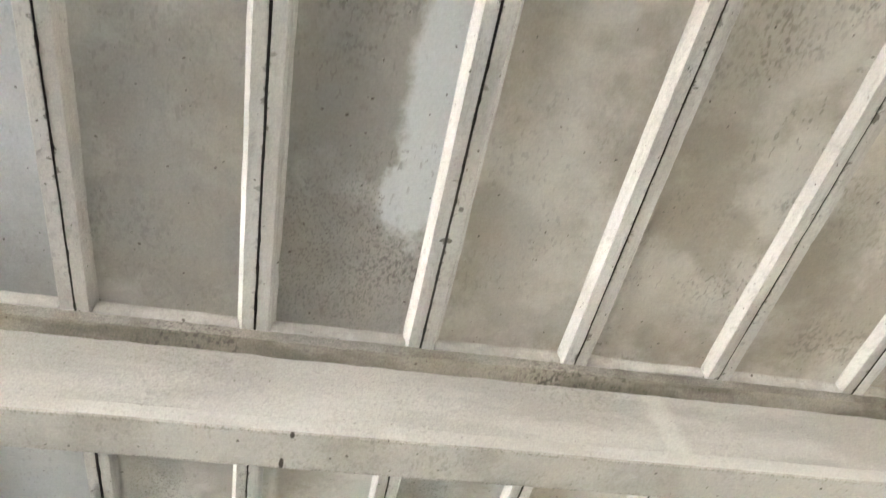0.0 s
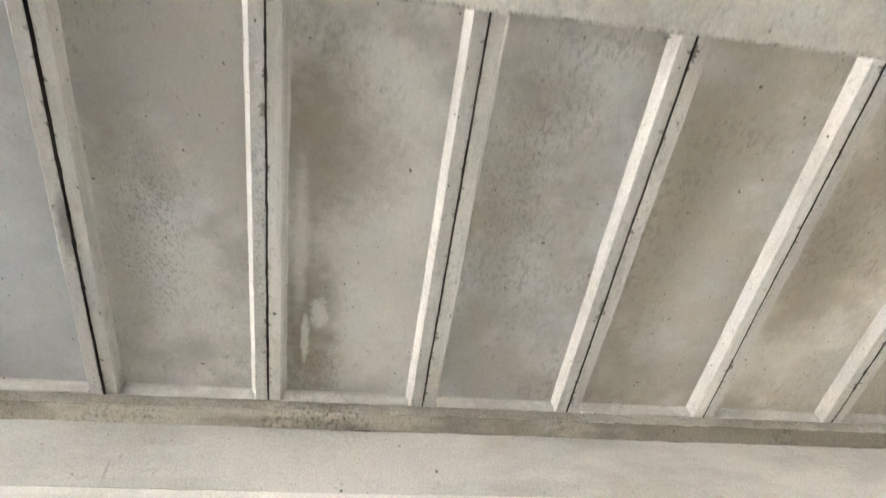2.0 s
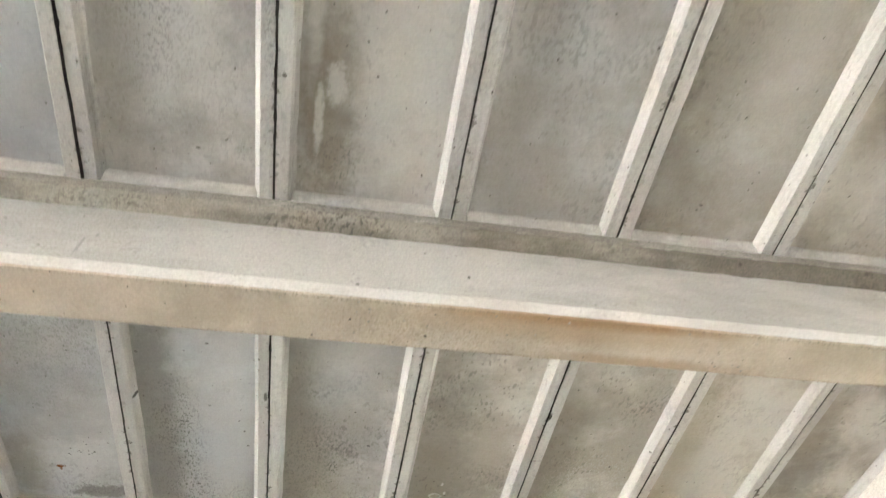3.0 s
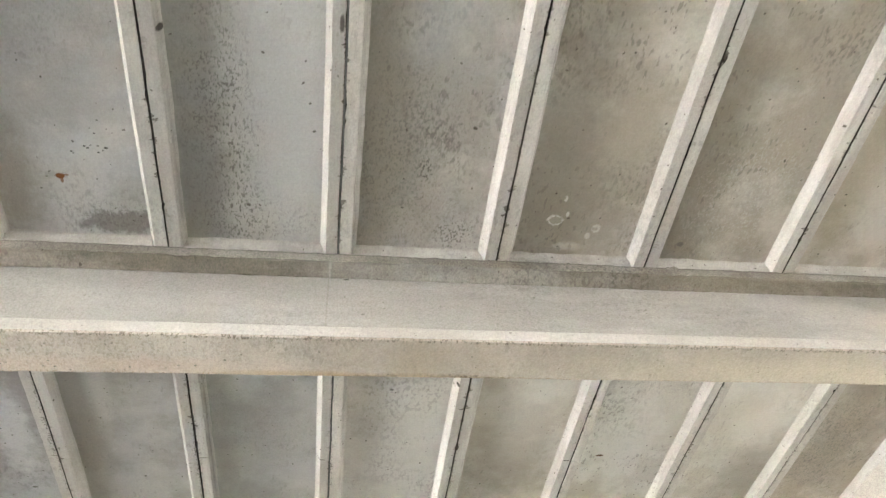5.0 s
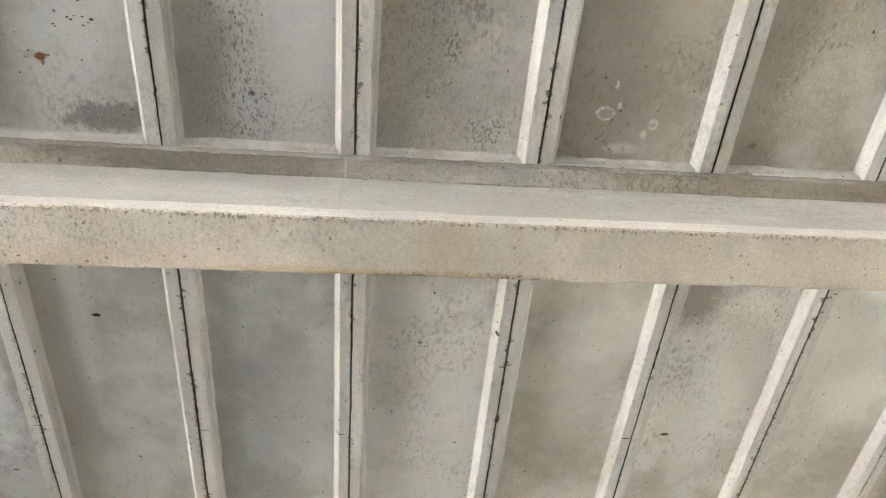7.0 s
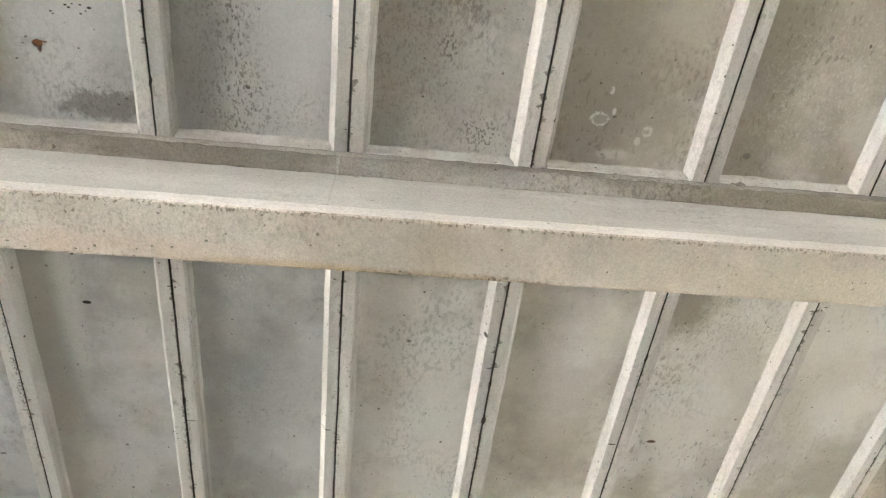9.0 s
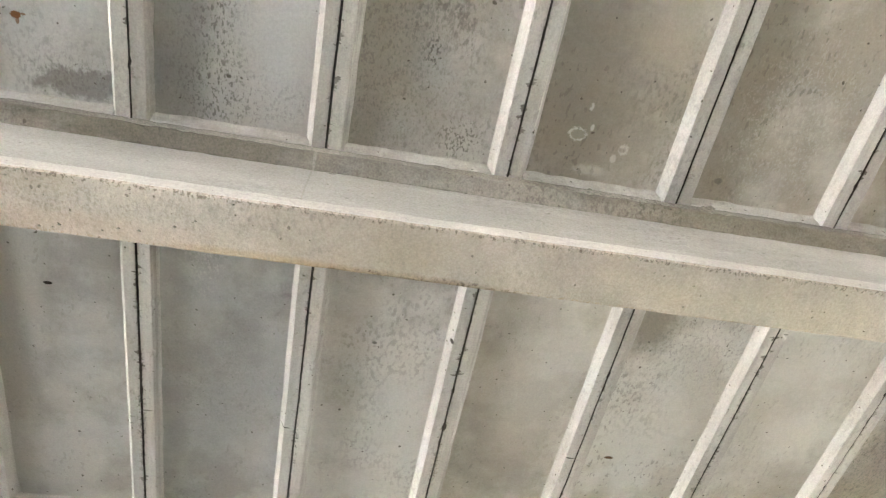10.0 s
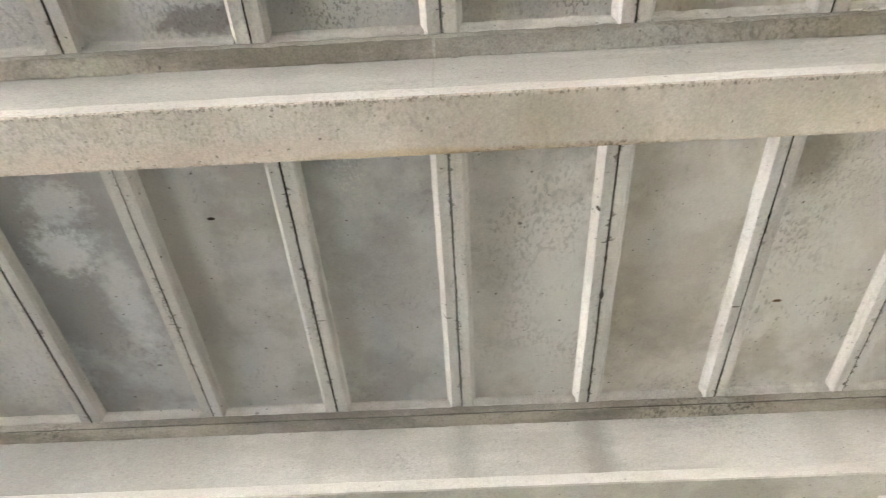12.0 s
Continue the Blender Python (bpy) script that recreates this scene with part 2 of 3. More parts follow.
def sweep(section, along, axis, shift):
    """A solid from a closed section, swept in steps along an axis; shift(n, k, point) unsettles each ring's points."""
    bm = bmesh.new()
    rings = []
    for n, a in enumerate(along):
        ring = []
        for k, (u, z) in enumerate(section):
            p = Vector((u, a, z)) if axis == "y" else Vector((a, u, z))
            ring.append(bm.verts.new(p + shift(n, k, p)))
        rings.append(ring)
    count = len(section)
    for r, s in zip(rings, rings[1:]):
        for k in range(count):
            bm.faces.new((r[k], r[(k + 1) % count], s[(k + 1) % count], s[k]))
    bm.faces.new(rings[0][::-1])
    bm.faces.new(rings[-1])
    bmesh.ops.recalc_face_normals(bm, faces=bm.faces)
    return bm


# ---- large structure: unseen but for the east girder ----
def slab(name, x0, x1, y0, y1, z0, z1, material, label, category):
    bm = bmesh.new()
    box(bm, x0, x1, y0, y1, z0, z1)
    return tagged(part(name, bm, material), label, category, kind="structure")


slab("ground", -900, 900, -900, 900, -0.5, -0.12, yard_mat, "pale dry bare yard ground around the building", "ground")
slab("floor", -20.2, 3.7, -7.5, 14.2, -0.11, 0.0, floor_mat, "worn pale grey concrete floor slab", "floor")
# unseen sheet added over the slabs so no sky light enters the joints
slab("roof_screed", -20.2, 3.7, -7.5, 14.2, TOP_Z + 0.004, 4.14, roof_mat, "unseen dark sheet that keeps sky light out of the joints", "roof")
# unseen walls added to close the hall; the east one bounces light back
slab("wall_east", 3.5, 3.7, -7.29, 13.99, 0.0, TOP_Z, wall_mat, "unseen plain pale wall added to bounce light back", "wall")
slab("wall_north", -20.2, 3.49, 14.0, 14.2, 0.0, TOP_Z, wall_mat, "unseen plain pale end wall added to close the hall", "wall")


def pierced_wall(name, along, across, length, openings, sill, head, label):
    """A wall with openings through it, running along x or y."""
    bm = bmesh.new()
    edges = [length[0]] + [e for o in openings for e in o] + [length[1]]
    pieces = [(edges[n], edges[n + 1], 0.0, TOP_Z) for n in range(0, len(edges), 2)]
    for o in openings:
        pieces += [(o[0], o[1], head, TOP_Z)] + ([(o[0], o[1], 0.0, sill)] if sill else [])
    for p, q, z0, z1 in pieces:
        if along == "x":
            box(bm, p, q, *across, z0, z1)
        else:
            box(bm, *across, p, q, z0, z1)
    return tagged(part(name, bm, wall_mat), label, "wall", kind="structure")


# unseen end wall; its gateway is as wide as the webs need light
pierced_wall("wall_south", "x", (-7.5, -7.3), (-20.2, 3.7), [(-11.6, -8.9)], 0.0, 3.2, "unseen pale end wall with a gateway sized to admit light")


def girder(x0, x1, z0, label):
    """A main girder along the building: deep rectangular section with small chamfers."""
    c = 0.03
    section = [(x0, 3.975), (x0, 3.5), (x0, z0 + c), (x0 + c, z0), (x1 - c, z0), (x1, z0 + c), (x1, 3.5), (x1, 3.975)]
    steps = np.linspace(SOUTH + 0.01, NORTH + 0.09, 180)
    bm = sweep(section, steps, "y", lambda n, k, p: 0.004 * wobble(p.x, p.y, p.z, 0.3, x0))
    return tagged(part("main_girder", bm, girder_mat), label, "girder", kind="structure")


girder(EAST + 0.004, 3.47, 3.02, "pale limewashed concrete main girder carrying the cross beams")
# unseen west girder, placed far off and shallow to let low light in
girder(-20.0, WEST - 0.004, 3.3, "unseen pale concrete main girder added on the open side")


# ---- cross beams ----
def beam(front, seed, low_z, neck, soffit, label):
    """A precast beam: bedding strip, flange with a sloping dirty underside, leaning web and a square lower lip."""
    base = tagged(new("concrete_purlin"), label, "purlin", "purlins under the roof")
    base.location = (0, front + WIDE / 2, low_z)
    inverse = Matrix.Translation((0, -front - WIDE / 2, -low_z))
    step = 0.012 if 1 < front < 8 else 0.08
    steps = np.arange(WEST + 0.002, EAST - 0.002, step)
    f, b = front, front + WIDE
    mid = front + WIDE / 2

    def rough(size, amount, sharp=0.0, edges=()):
        def shift(n, k, p):
            v = amount * wobble(p.x, p.y, p.z, size, seed) + 0.0025 * wobble(p.x, p.y, p.z, 0.6, seed + 5)
            if k in edges and sharp:
                bite = max(0.0, noise.noise(Vector((p.x * 22, k * 5.0, seed * 3.3)))) ** 1.5 + 0.5 * max(0.0, noise.noise(Vector((p.x * 70, k * 3.0, seed))))
                v = v + sharp * bite * Vector((0, 0.5 if p.y < mid else -0.5, 1.0))
            v.x = 0.0
            return v

        return shift

    def add(name, section, material, shift, tag=""):
        bm = sweep(section, steps, "x", shift)
        ob = part(name, bm, material, base, tag)
        ob.matrix_parent_inverse = inverse
        return ob

    top = [(f + 0.002, RIB_Z - 0.003), (f - 0.002, 3.87), (f - 0.004, 3.84), (b + 0.004, 3.84), (b - 0.002, RIB_Z - 0.003)]
    add("bedding_strip", top, bedding, rough(0.05, 0.0035, 0.006, (0, 1, 2)), "thin grey mortar bedding strip")
    z1, inset = neck, 0.045
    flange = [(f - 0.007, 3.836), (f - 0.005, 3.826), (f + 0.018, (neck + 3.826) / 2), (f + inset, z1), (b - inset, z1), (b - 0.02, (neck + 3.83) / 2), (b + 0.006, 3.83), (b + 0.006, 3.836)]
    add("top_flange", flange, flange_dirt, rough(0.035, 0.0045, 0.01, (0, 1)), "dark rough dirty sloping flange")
    web = [(f + inset + 0.003, z1 - 0.003)]
    web += [(f + inset - 0.04 * q, z1 - (z1 - low_z - 0.065) * q) for q in (0.25, 0.5, 0.75)]
    web += [(f + 0.004, low_z + 0.069), (b - 0.004, low_z + 0.069), (b - inset, z1 - 0.003)]
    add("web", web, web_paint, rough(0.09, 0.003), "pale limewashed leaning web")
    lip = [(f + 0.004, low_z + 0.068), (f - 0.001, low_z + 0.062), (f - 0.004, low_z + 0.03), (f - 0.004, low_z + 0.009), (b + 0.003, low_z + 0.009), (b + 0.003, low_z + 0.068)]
    add("lower_lip", lip, lip_paint, rough(0.09, 0.0025, 0.004, (3,)), "square lower lip, cleaner and toned as better lit")
    low = [(f - 0.004, low_z + 0.007), (f - 0.001, low_z)]
    low += [(f + WIDE * q, low_z) for q in (0.05, 0.15, 0.3, 0.45, 0.6, 0.75, 0.9, 0.97)]
    low += [(b + 0.003, low_z + 0.002), (b + 0.003, low_z + 0.007)]
    add("soffit_face", low, soffit, rough(0.05, 0.0014, 0.006, (0, 1, 2)), "rough bare soffit with ragged edges")
    return base


def edge_lines(front, far_tint, amount=0.5):
    """Broken dirt along the two arrises of a soffit."""
    return [(0, front + 0.004, 9.0, 0.008, (0.15, 0.125, 0.095), amount, 0.5, 0.8, True), (0, front + WIDE - 0.002, 9.0, 0.006, far_tint, 0.6, 0.5, 0.7, True)]


s_grey = concrete("soffit_grey", (0.47, 0.447, 0.405), (0.37, 0.348, 0.31), speck=0.35, pits=0.8, grain=0.6, relief=0.003, flecks=0.3,
                  stains_shade=edge_lines(1.613, SOOT) + [(-0.018, 1.775, 0.008, 0.03, (0.06, 0.05, 0.04), 1.0, 0.3, 0.5), (0.011, 1.622, 0.008, 0.014, (0.06, 0.05, 0.04), 1.0, 0.3, 0.5)])
s_tan = concrete("soffit_tan", (0.53, 0.46, 0.37), (0.43, 0.365, 0.285), speck=0.3, pits=0.9, grain=0.5, relief=0.004,
                 stains_shade=edge_lines(3.658, BROWN) + [(0.93, 3.668, 0.42, 0.026, (0.25, 0.135, 0.06), 0.8, 0.7, 0.6), (0.85, 3.70, 0.5, 0.06, (0.38, 0.26, 0.15), 0.55, 0.7, 0.6), (1.15, 3.83, 0.3, 0.025, (0.32, 0.21, 0.12), 0.6, 0.7, 0.8), (0.45, 3.76, 0.5, 0.09, (0.3, 0.24, 0.17), 0.5, 0.7, 1.0, True), (-1.0, 3.72, 0.5, 0.12, (0.47, 0.38, 0.3), 0.6, 0.7, 0.3)])
s_beige = concrete("soffit_beige", (0.53, 0.485, 0.425), (0.43, 0.385, 0.33), speck=0.4, pits=0.5, grain=0.7, relief=0.007, flecks=0.2,
                   stains_shade=edge_lines(5.696, (0.36, 0.26, 0.15), 0.8) + [(0.12, 5.89, 0.3, 0.02, (0.27, 0.2, 0.12), 0.7, 0.6, 0.8), (0.15, 5.89, 0.3, 0.02, INK, 0.7, 0.6, 0.8, True), (1.7, 5.85, 1.0, 0.09, (0.545, 0.495, 0.39), 0.6, 0.7, 0.6), (-1.1, 5.79, 0.55, 0.12, (0.22, 0.185, 0.145), 0.38, 0.7, 1.0, True), (-1.0, 5.85, 0.6, 0.04, (0.56, 0.45, 0.36), 0.5, 0.7, 0.6),
                           (0.1, 5.80, 0.1, 0.12, (0.36, 0.31, 0.23), 0.5, 0.7, 0.8), (-0.35, 5.88, 0.25, 0.02, (0.45, 0.34, 0.2), 0.6, 0.6, 0.4)])
BEAM_LOOKS = {  # soffit height, neck height, soffit, label
    4: (3.402, 3.808, s_grey, "pale concrete roof purlin with grey soffit and chipped edges"),
    5: (3.376, 3.79, s_tan, "pale concrete roof purlin with rust-brown stained soffit"),
    6: (3.395, 3.797, s_beige, "pale concrete roof purlin with beige rough-cast soffit"),
    7: (3.402, 3.812, s_grey, "pale concrete roof purlin with dark damp streaks"),
}
BEAMS = []
for n, front in enumerate(FRONTS):
    low_z, neck, soffit, label = BEAM_LOOKS.get(n, (3.38, 3.785, s_grey, "pale limewashed concrete roof purlin"))
    BEAMS.append(beam(front, n - 1, low_z, neck, soffit, label))


def crumb(parent, x, y, z, size, seed):
    """A lump of spilt mortar stuck on a beam."""
    bm = bmesh.new()
    bmesh.ops.create_icosphere(bm, subdivisions=2 if size > 0.0055 else 1, radius=1.0)
    for v in bm.verts:
        v.co = Vector((x, y, z)) + Vector((1.6 * v.co.x, v.co.y, 0.8 * v.co.z)) * size * (1 + 0.5 * noise.noise(v.co * 1.7 + Vector((seed, 0, 0))))
    ob = part("mortar_lump", bm, bedding, parent, "small pale lump of spilt mortar")
    ob.matrix_parent_inverse = Matrix.Translation(parent.location).inverted()


crumb(BEAMS[6], 1.268, 5.694, 3.886, 0.012, 1)
crumb(BEAMS[6], 1.245, 5.697, 3.892, 0.007, 2)
crumb(BEAMS[6], 0.785, 5.697, 3.893, 0.006, 3)
luck = random.Random(41)
for n in range(46):
    crumb(BEAMS[6], luck.uniform(-1.5, 1.7), 5.696 + luck.uniform(-0.003, 0.006), 3.396 + luck.uniform(-0.002, 0.004), luck.uniform(0.0016, 0.004), n)
for n in range(34):
    crumb(BEAMS[6], -1.35 + abs(luck.gauss(0, 0.4)), luck.uniform(5.71, 5.875), 3.395, luck.uniform(0.0015, 0.004), 50 + n)
for n in range(30):
    crumb(BEAMS[5], luck.uniform(-0.4, 1.6), luck.uniform(3.663, 3.84), 3.376, luck.uniform(0.0016, 0.0042), 90 + n)
for n in range(24):
    crumb(BEAMS[4], luck.uniform(-0.6, 1.4), 1.612 + luck.choice((0.0, 0.185)) + luck.uniform(-0.004, 0.004), 3.403, luck.uniform(0.0018, 0.004), 130 + n)
crumb(BEAMS[4], 1.46, 1.612, 3.86, 0.008, 4)
crumb(BEAMS[7], -1.3, 7.71, 3.893, 0.007, 5)


# ---- trough roof slabs ----
def panel(col, row, deck, label):
    """A precast trough slab: a thin deck between two long ribs and two end ribs that sit on the beams."""
    g0, g1 = JOINTS[col], JOINTS[col + 1]
    y0, y1 = FRONTS[row] + WIDE / 2 + 0.004, FRONTS[row + 1] + WIDE / 2 - 0.004
    seed = 10 * row + col
    luck = random.Random(seed)
    drop = luck.uniform(-0.003, 0.003)
    base = tagged(new("trough_panel"), label, "concrete panel", "trough panels in rows")
    base.location = ((g0 + g1) / 2, (y0 + y1) / 2, RIB_Z)
    inverse = Matrix.Translation(base.location).inverted()
    seen = 2 <= row <= 7 and g0 > -4
    step = 0.016 if seen else 0.4

    def add(name, bm, material, tag=""):
        ob = part(name, bm, material, base, tag)
        ob.matrix_parent_inverse = inverse
        return ob

    # deck, slightly uneven, with a rounded cove to the ribs
    bm = bmesh.new()
    xs, ys = np.linspace(g0 + 0.03, g1 - 0.03, 22 if seen else 4), np.linspace(y0 + 0.03, y1 - 0.03, 60 if seen else 6)
    grid = []
    for y in ys:
        grid.append([bm.verts.new((x, y, DECK_Z + 0.0028 * noise.noise(Vector((x * 3, y * 2, seed))) + 0.0015 * noise.noise(Vector((x * 14, y * 11, seed))))) for x in xs])
    for a, b in zip(grid, grid[1:]):
        for k in range(len(xs) - 1):
            bm.faces.new((a[k], b[k], b[k + 1], a[k + 1]))
    rim = bmesh.ops.extrude_face_region(bm, geom=list(bm.faces))
    for v in rim["geom"]:
        if isinstance(v, bmesh.types.BMVert):
            v.co.z = TOP_Z
    bmesh.ops.recalc_face_normals(bm, faces=bm.faces)
    add("deck", bm, deck)

    # long ribs
    for side in (0, 1):
        half = (0.0038 if g0 < 0.8 else 0.0032) + luck.uniform(-0.001, 0.001)
        g, s = (g0, 1) if side == 0 else (g1, -1)
        reach, cove = (0.067, 0.009) if side == 0 else (0.073, 0.004)
        o = lambda d: g + s * d
        section = [(o(half), TOP_Z - 0.01), (o(half), RIB_Z + 0.003), (o(half + 0.0022), RIB_Z), (o(0.028), RIB_Z), (o(0.0505), RIB_Z), (o(0.0525), RIB_Z + 0.002),
                   (o(0.059), RIB_Z + 0.016), (o(reach - 0.004), DECK_Z - 0.010), (o(reach), DECK_Z - 0.0035), (o(reach + cove), DECK_Z + 0.002), (o(reach + cove + 0.003), TOP_Z - 0.01)]

        def shift(n, k, p):
            v = 0.0016 * wobble(p.x, p.y, p.z, 0.12, seed + side) + Vector((0.002 * noise.noise(Vector((p.y * 1.1, seed, side))), 0, drop))
            if k in (1, 2, 3) and noise.noise(Vector((p.y * 6.0, seed * 1.7, side * 9))) > 0.0:
                chip = max(0.0, noise.noise(Vector((p.y * 26, k, seed * 1.3 + side)))) ** 2
                v += Vector((s * 0.016 * chip, 0, 0.014 * chip))
            if k in (4, 5):
                chip = max(0.0, noise.noise(Vector((p.y * 20, 3, seed + side * 4.0)))) ** 3
                v += Vector((-s * 0.014 * chip, 0, 0.01 * chip))
            v.y = 0.0
            return v

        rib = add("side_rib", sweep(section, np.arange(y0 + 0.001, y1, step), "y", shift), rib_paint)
        rib.data.materials.append(joint_dirt)
        for n, face in enumerate(rib.data.polygons):
            face.material_index = 1 if n % len(section) == 0 and n < len(rib.data.polygons) - 2 else 0

    # end ribs
    for side in (0, 1):
        e, s = (y0, 1) if side == 0 else (y1, -1)
        o = lambda d: e + s * d
        edge = 0.097 if side == 0 else 0.091
        section = [(o(0.001), TOP_Z - 0.01), (o(0.001), RIB_Z + 0.001), (o(edge - 0.004), RIB_Z + 0.001), (o(edge), RIB_Z + 0.004),
                   (o(edge + 0.004), DECK_Z - 0.012), (o(edge + 0.008), DECK_Z - 0.005), (o(edge + 0.017), DECK_Z + 0.002), (o(edge + 0.019), TOP_Z - 0.01)]

        def shift(n, k, p):
            v = 0.003 * wobble(p.x, p.y, p.z, 0.07, seed + side + 3)
            v.x = 0.0
            if k < 3:
                v.z = 0.0
            return v

        add("end_rib", sweep(section, np.arange(g0 + 0.062, g1 - 0.055, step), "x", shift), rib_paint)
    return base


plain = [concrete("deck_grey", GREY, GREY_D, speck=0.4, pits=0.45), concrete("deck_cool", COOL, COOL_D, speck=0.35, pits=0.45), concrete("deck_warm", WARM, WARM_D, speck=0.4, pits=0.5)]
# the panels that are passed nearest, by the place of their west joint and their row
DECKS = {}
DOTS = [(x, y, 0.9 * r, 0.55 * r, INK, 0.95, 0.25, 0.7) for x, y, r in ((-1.178, 5.318, 0.005), (-1.172, 5.325, 0.004), (-1.13, 5.294, 0.006), (-1.12, 5.301, 0.006), (-1.108, 5.289, 0.004), (-1.083, 5.29, 0.005), (-1.085, 5.318, 0.005), (-1.056, 5.297, 0.008), (-1.068, 5.308, 0.004), (-1.088, 5.24, 0.005), (-1.07, 5.187, 0.004), (-1.05, 5.365, 0.003))]


def soil_shade(place, row, light, dark, speck, label, *stains_shade):
    """The look of one panel: its two tones, its mottling, its stain marks and the shade painted along its west rib."""
    deck = concrete("deck_soiled_shaded", light, dark, speck=speck, pits=0.8, grain=0.4, relief=0.002, stains_shade=stains_shade, flecks=0.45 if speck > 0.6 else 0.22)
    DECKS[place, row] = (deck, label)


# long soft bands beside a west rib carry brown dirt and painted rib shade
soil_shade(-2, 1, (0.42, 0.42, 0.415), (0.33, 0.325, 0.315), 0.3, "cool grey concrete trough panel with faint smoke marks",
     (-1.1, 1.47, 0.2, 0.15, SMOKE, 0.5, 0.7, 0.6), (-0.96, 0.82, 0.3, 0.5, (0.56, 0.57, 0.57), 0.6, 0.8, 0.4))
soil_shade(-1, 1, (0.47, 0.45, 0.415), (0.35, 0.33, 0.30), 0.3, "grey concrete trough panel with a brownish stain",
     (-0.3, 0.72, 0.16, 0.5, UMBER, 0.5, 0.8, 0.7), (-0.38, 1.47, 0.25, 0.12, UMBER, 0.35, 0.8, 0.6))
soil_shade(0, 1, GREY, GREY_D, 0.9, "sooty grey concrete trough panel with a smooth pale patch",
     (0.0, 0.72, 0.16, 0.75, SOOT, 0.5, 0.8, 0.8), (0.1, 1.22, 0.3, 0.4, SOOT, 0.6, 0.7, 0.9, True), (0.36, 0.57, 0.12, 0.55, (0.64, 0.65, 0.645), 0.95, 0.2, 0.5), (0.3, 0.95, 0.1, 0.15, (0.64, 0.65, 0.645), 0.9, 0.2, 0.5))
soil_shade(1, 1, WARM, WARM_D, 0.3, "warm grey concrete trough panel, faintly clouded",
     (0.62, 0.37, 0.12, 0.3, BROWN, 0.4, 0.8, 0.6), (0.8, 1.02, 0.16, 0.5, MILK, 0.35, 0.8, 0.4))
soil_shade(2, 1, WARM, WARM_D, 0.8, "yellowish concrete trough panel with brown mottling",
     (1.3, 0.32, 0.2, 0.5, BROWN, 0.5, 0.8, 0.8), (1.5, 1.42, 0.2, 0.15, BROWN, 0.35, 0.7, 0.7))
soil_shade(3, 1, WARM, WARM_D, 0.6, "yellowish concrete trough panel with brown mottling",
     (2.0, 1.02, 0.16, 0.6, BROWN, 0.5, 0.8, 0.8))
soil_shade(-2, 2, (0.44, 0.435, 0.425), (0.35, 0.342, 0.328), 0.2, "smooth cool grey concrete trough panel",
     (-1.15, 3.0, 0.25, 0.6, (0.56, 0.57, 0.57), 0.5, 0.8, 0.4))
soil_shade(-1, 2, GREY, GREY_D, 0.4, "grey concrete trough panel with sooty blots along a rib",
     (-0.63, 2.85, 0.12, 0.35, SOOT, 0.55, 0.7, 0.8, True), (-0.72, 3.0, 0.1, 0.7, UMBER, 0.5, 0.8, 0.6), (-0.45, 3.2, 0.2, 0.3, UMBER, 0.25, 0.8, 0.9, True))
soil_shade(0, 2, GREY, GREY_D, 0.35, "grey concrete trough panel with pale lime runs and a brown stain",
     (-0.03, 3.28, 0.11, 0.34, BROWN, 0.9, 0.5, 0.9), (-0.03, 2.45, 0.15, 0.4, BROWN, 0.7, 0.6, 1.0), (0.22, 2.9, 0.18, 0.65, (0.62, 0.59, 0.54), 0.7, 0.7, 0.8), (0.1, 2.5, 0.16, 0.2, UMBER, 0.5, 0.7, 1.1), (-0.06, 3.33, 0.016, 0.12, MILK, 0.8, 0.4, 0.8), (-0.005, 3.2, 0.035, 0.075, MILK, 0.75, 0.4, 1.0), (-0.085, 2.85, 0.025, 0.28, MILK, 0.6, 0.6, 0.8), (0.02, 3.5, 0.08, 0.1, SOOT, 0.6, 0.6, 1.0, True))
soil_shade(1, 2, COOL, GREY_D, 0.4, "pale grey concrete trough panel with a few soot blots",
     (0.66, 2.65, 0.1, 0.5, UMBER, 0.5, 0.7, 0.8), (0.68, 2.55, 0.14, 0.3, SOOT, 0.4, 0.7, 0.9, True))
soil_shade(2, 2, GREY, WARM_D, 0.5, "grey concrete trough panel, browned towards the beam",
     (1.3, 3.45, 0.2, 0.22, BROWN, 0.5, 0.7, 0.9), (1.32, 2.6, 0.12, 0.5, UMBER, 0.4, 0.8, 0.6), (1.55, 3.0, 0.14, 0.4, MILK, 0.4, 0.8, 0.5))
soil_shade(3, 2, WARM, WARM_D, 0.5, "yellowish concrete trough panel, unevenly clouded",
     (2.0, 2.7, 0.14, 0.6, BROWN, 0.5, 0.8, 0.7), (2.25, 3.3, 0.2, 0.25, MILK, 0.4, 0.7, 0.6))
soil_shade(-2, 3, (0.57, 0.563, 0.543), (0.45, 0.437, 0.415), 0.35, "cool grey concrete trough panel with a rust spot and smoky blotches",
     (-1.13, 4.35, 0.3, 0.45, SOOT, 0.5, 0.8, 0.9, True), (-1.2, 4.6, 0.3, 0.4, SMOKE, 0.45, 0.8, 0.9), (-1.41, 5.45, 0.1, 0.25, UMBER, 0.7, 0.7, 0.8), (-1.06, 5.62, 0.15, 0.05, (0.2, 0.19, 0.175), 0.8, 0.3, 1.1), (-1.06, 5.6, 0.18, 0.07, SOOT, 0.6, 0.6, 1.2, True), *DOTS, (-1.237, 5.425, 0.017, 0.012, RUST, 1.0, 0.15, 0.6), (-1.233, 5.443, 0.006, 0.012, RUST, 0.8, 0.2, 0.5), (-1.214, 5.42, 0.009, 0.004, RUST, 0.8, 0.2, 0.6))
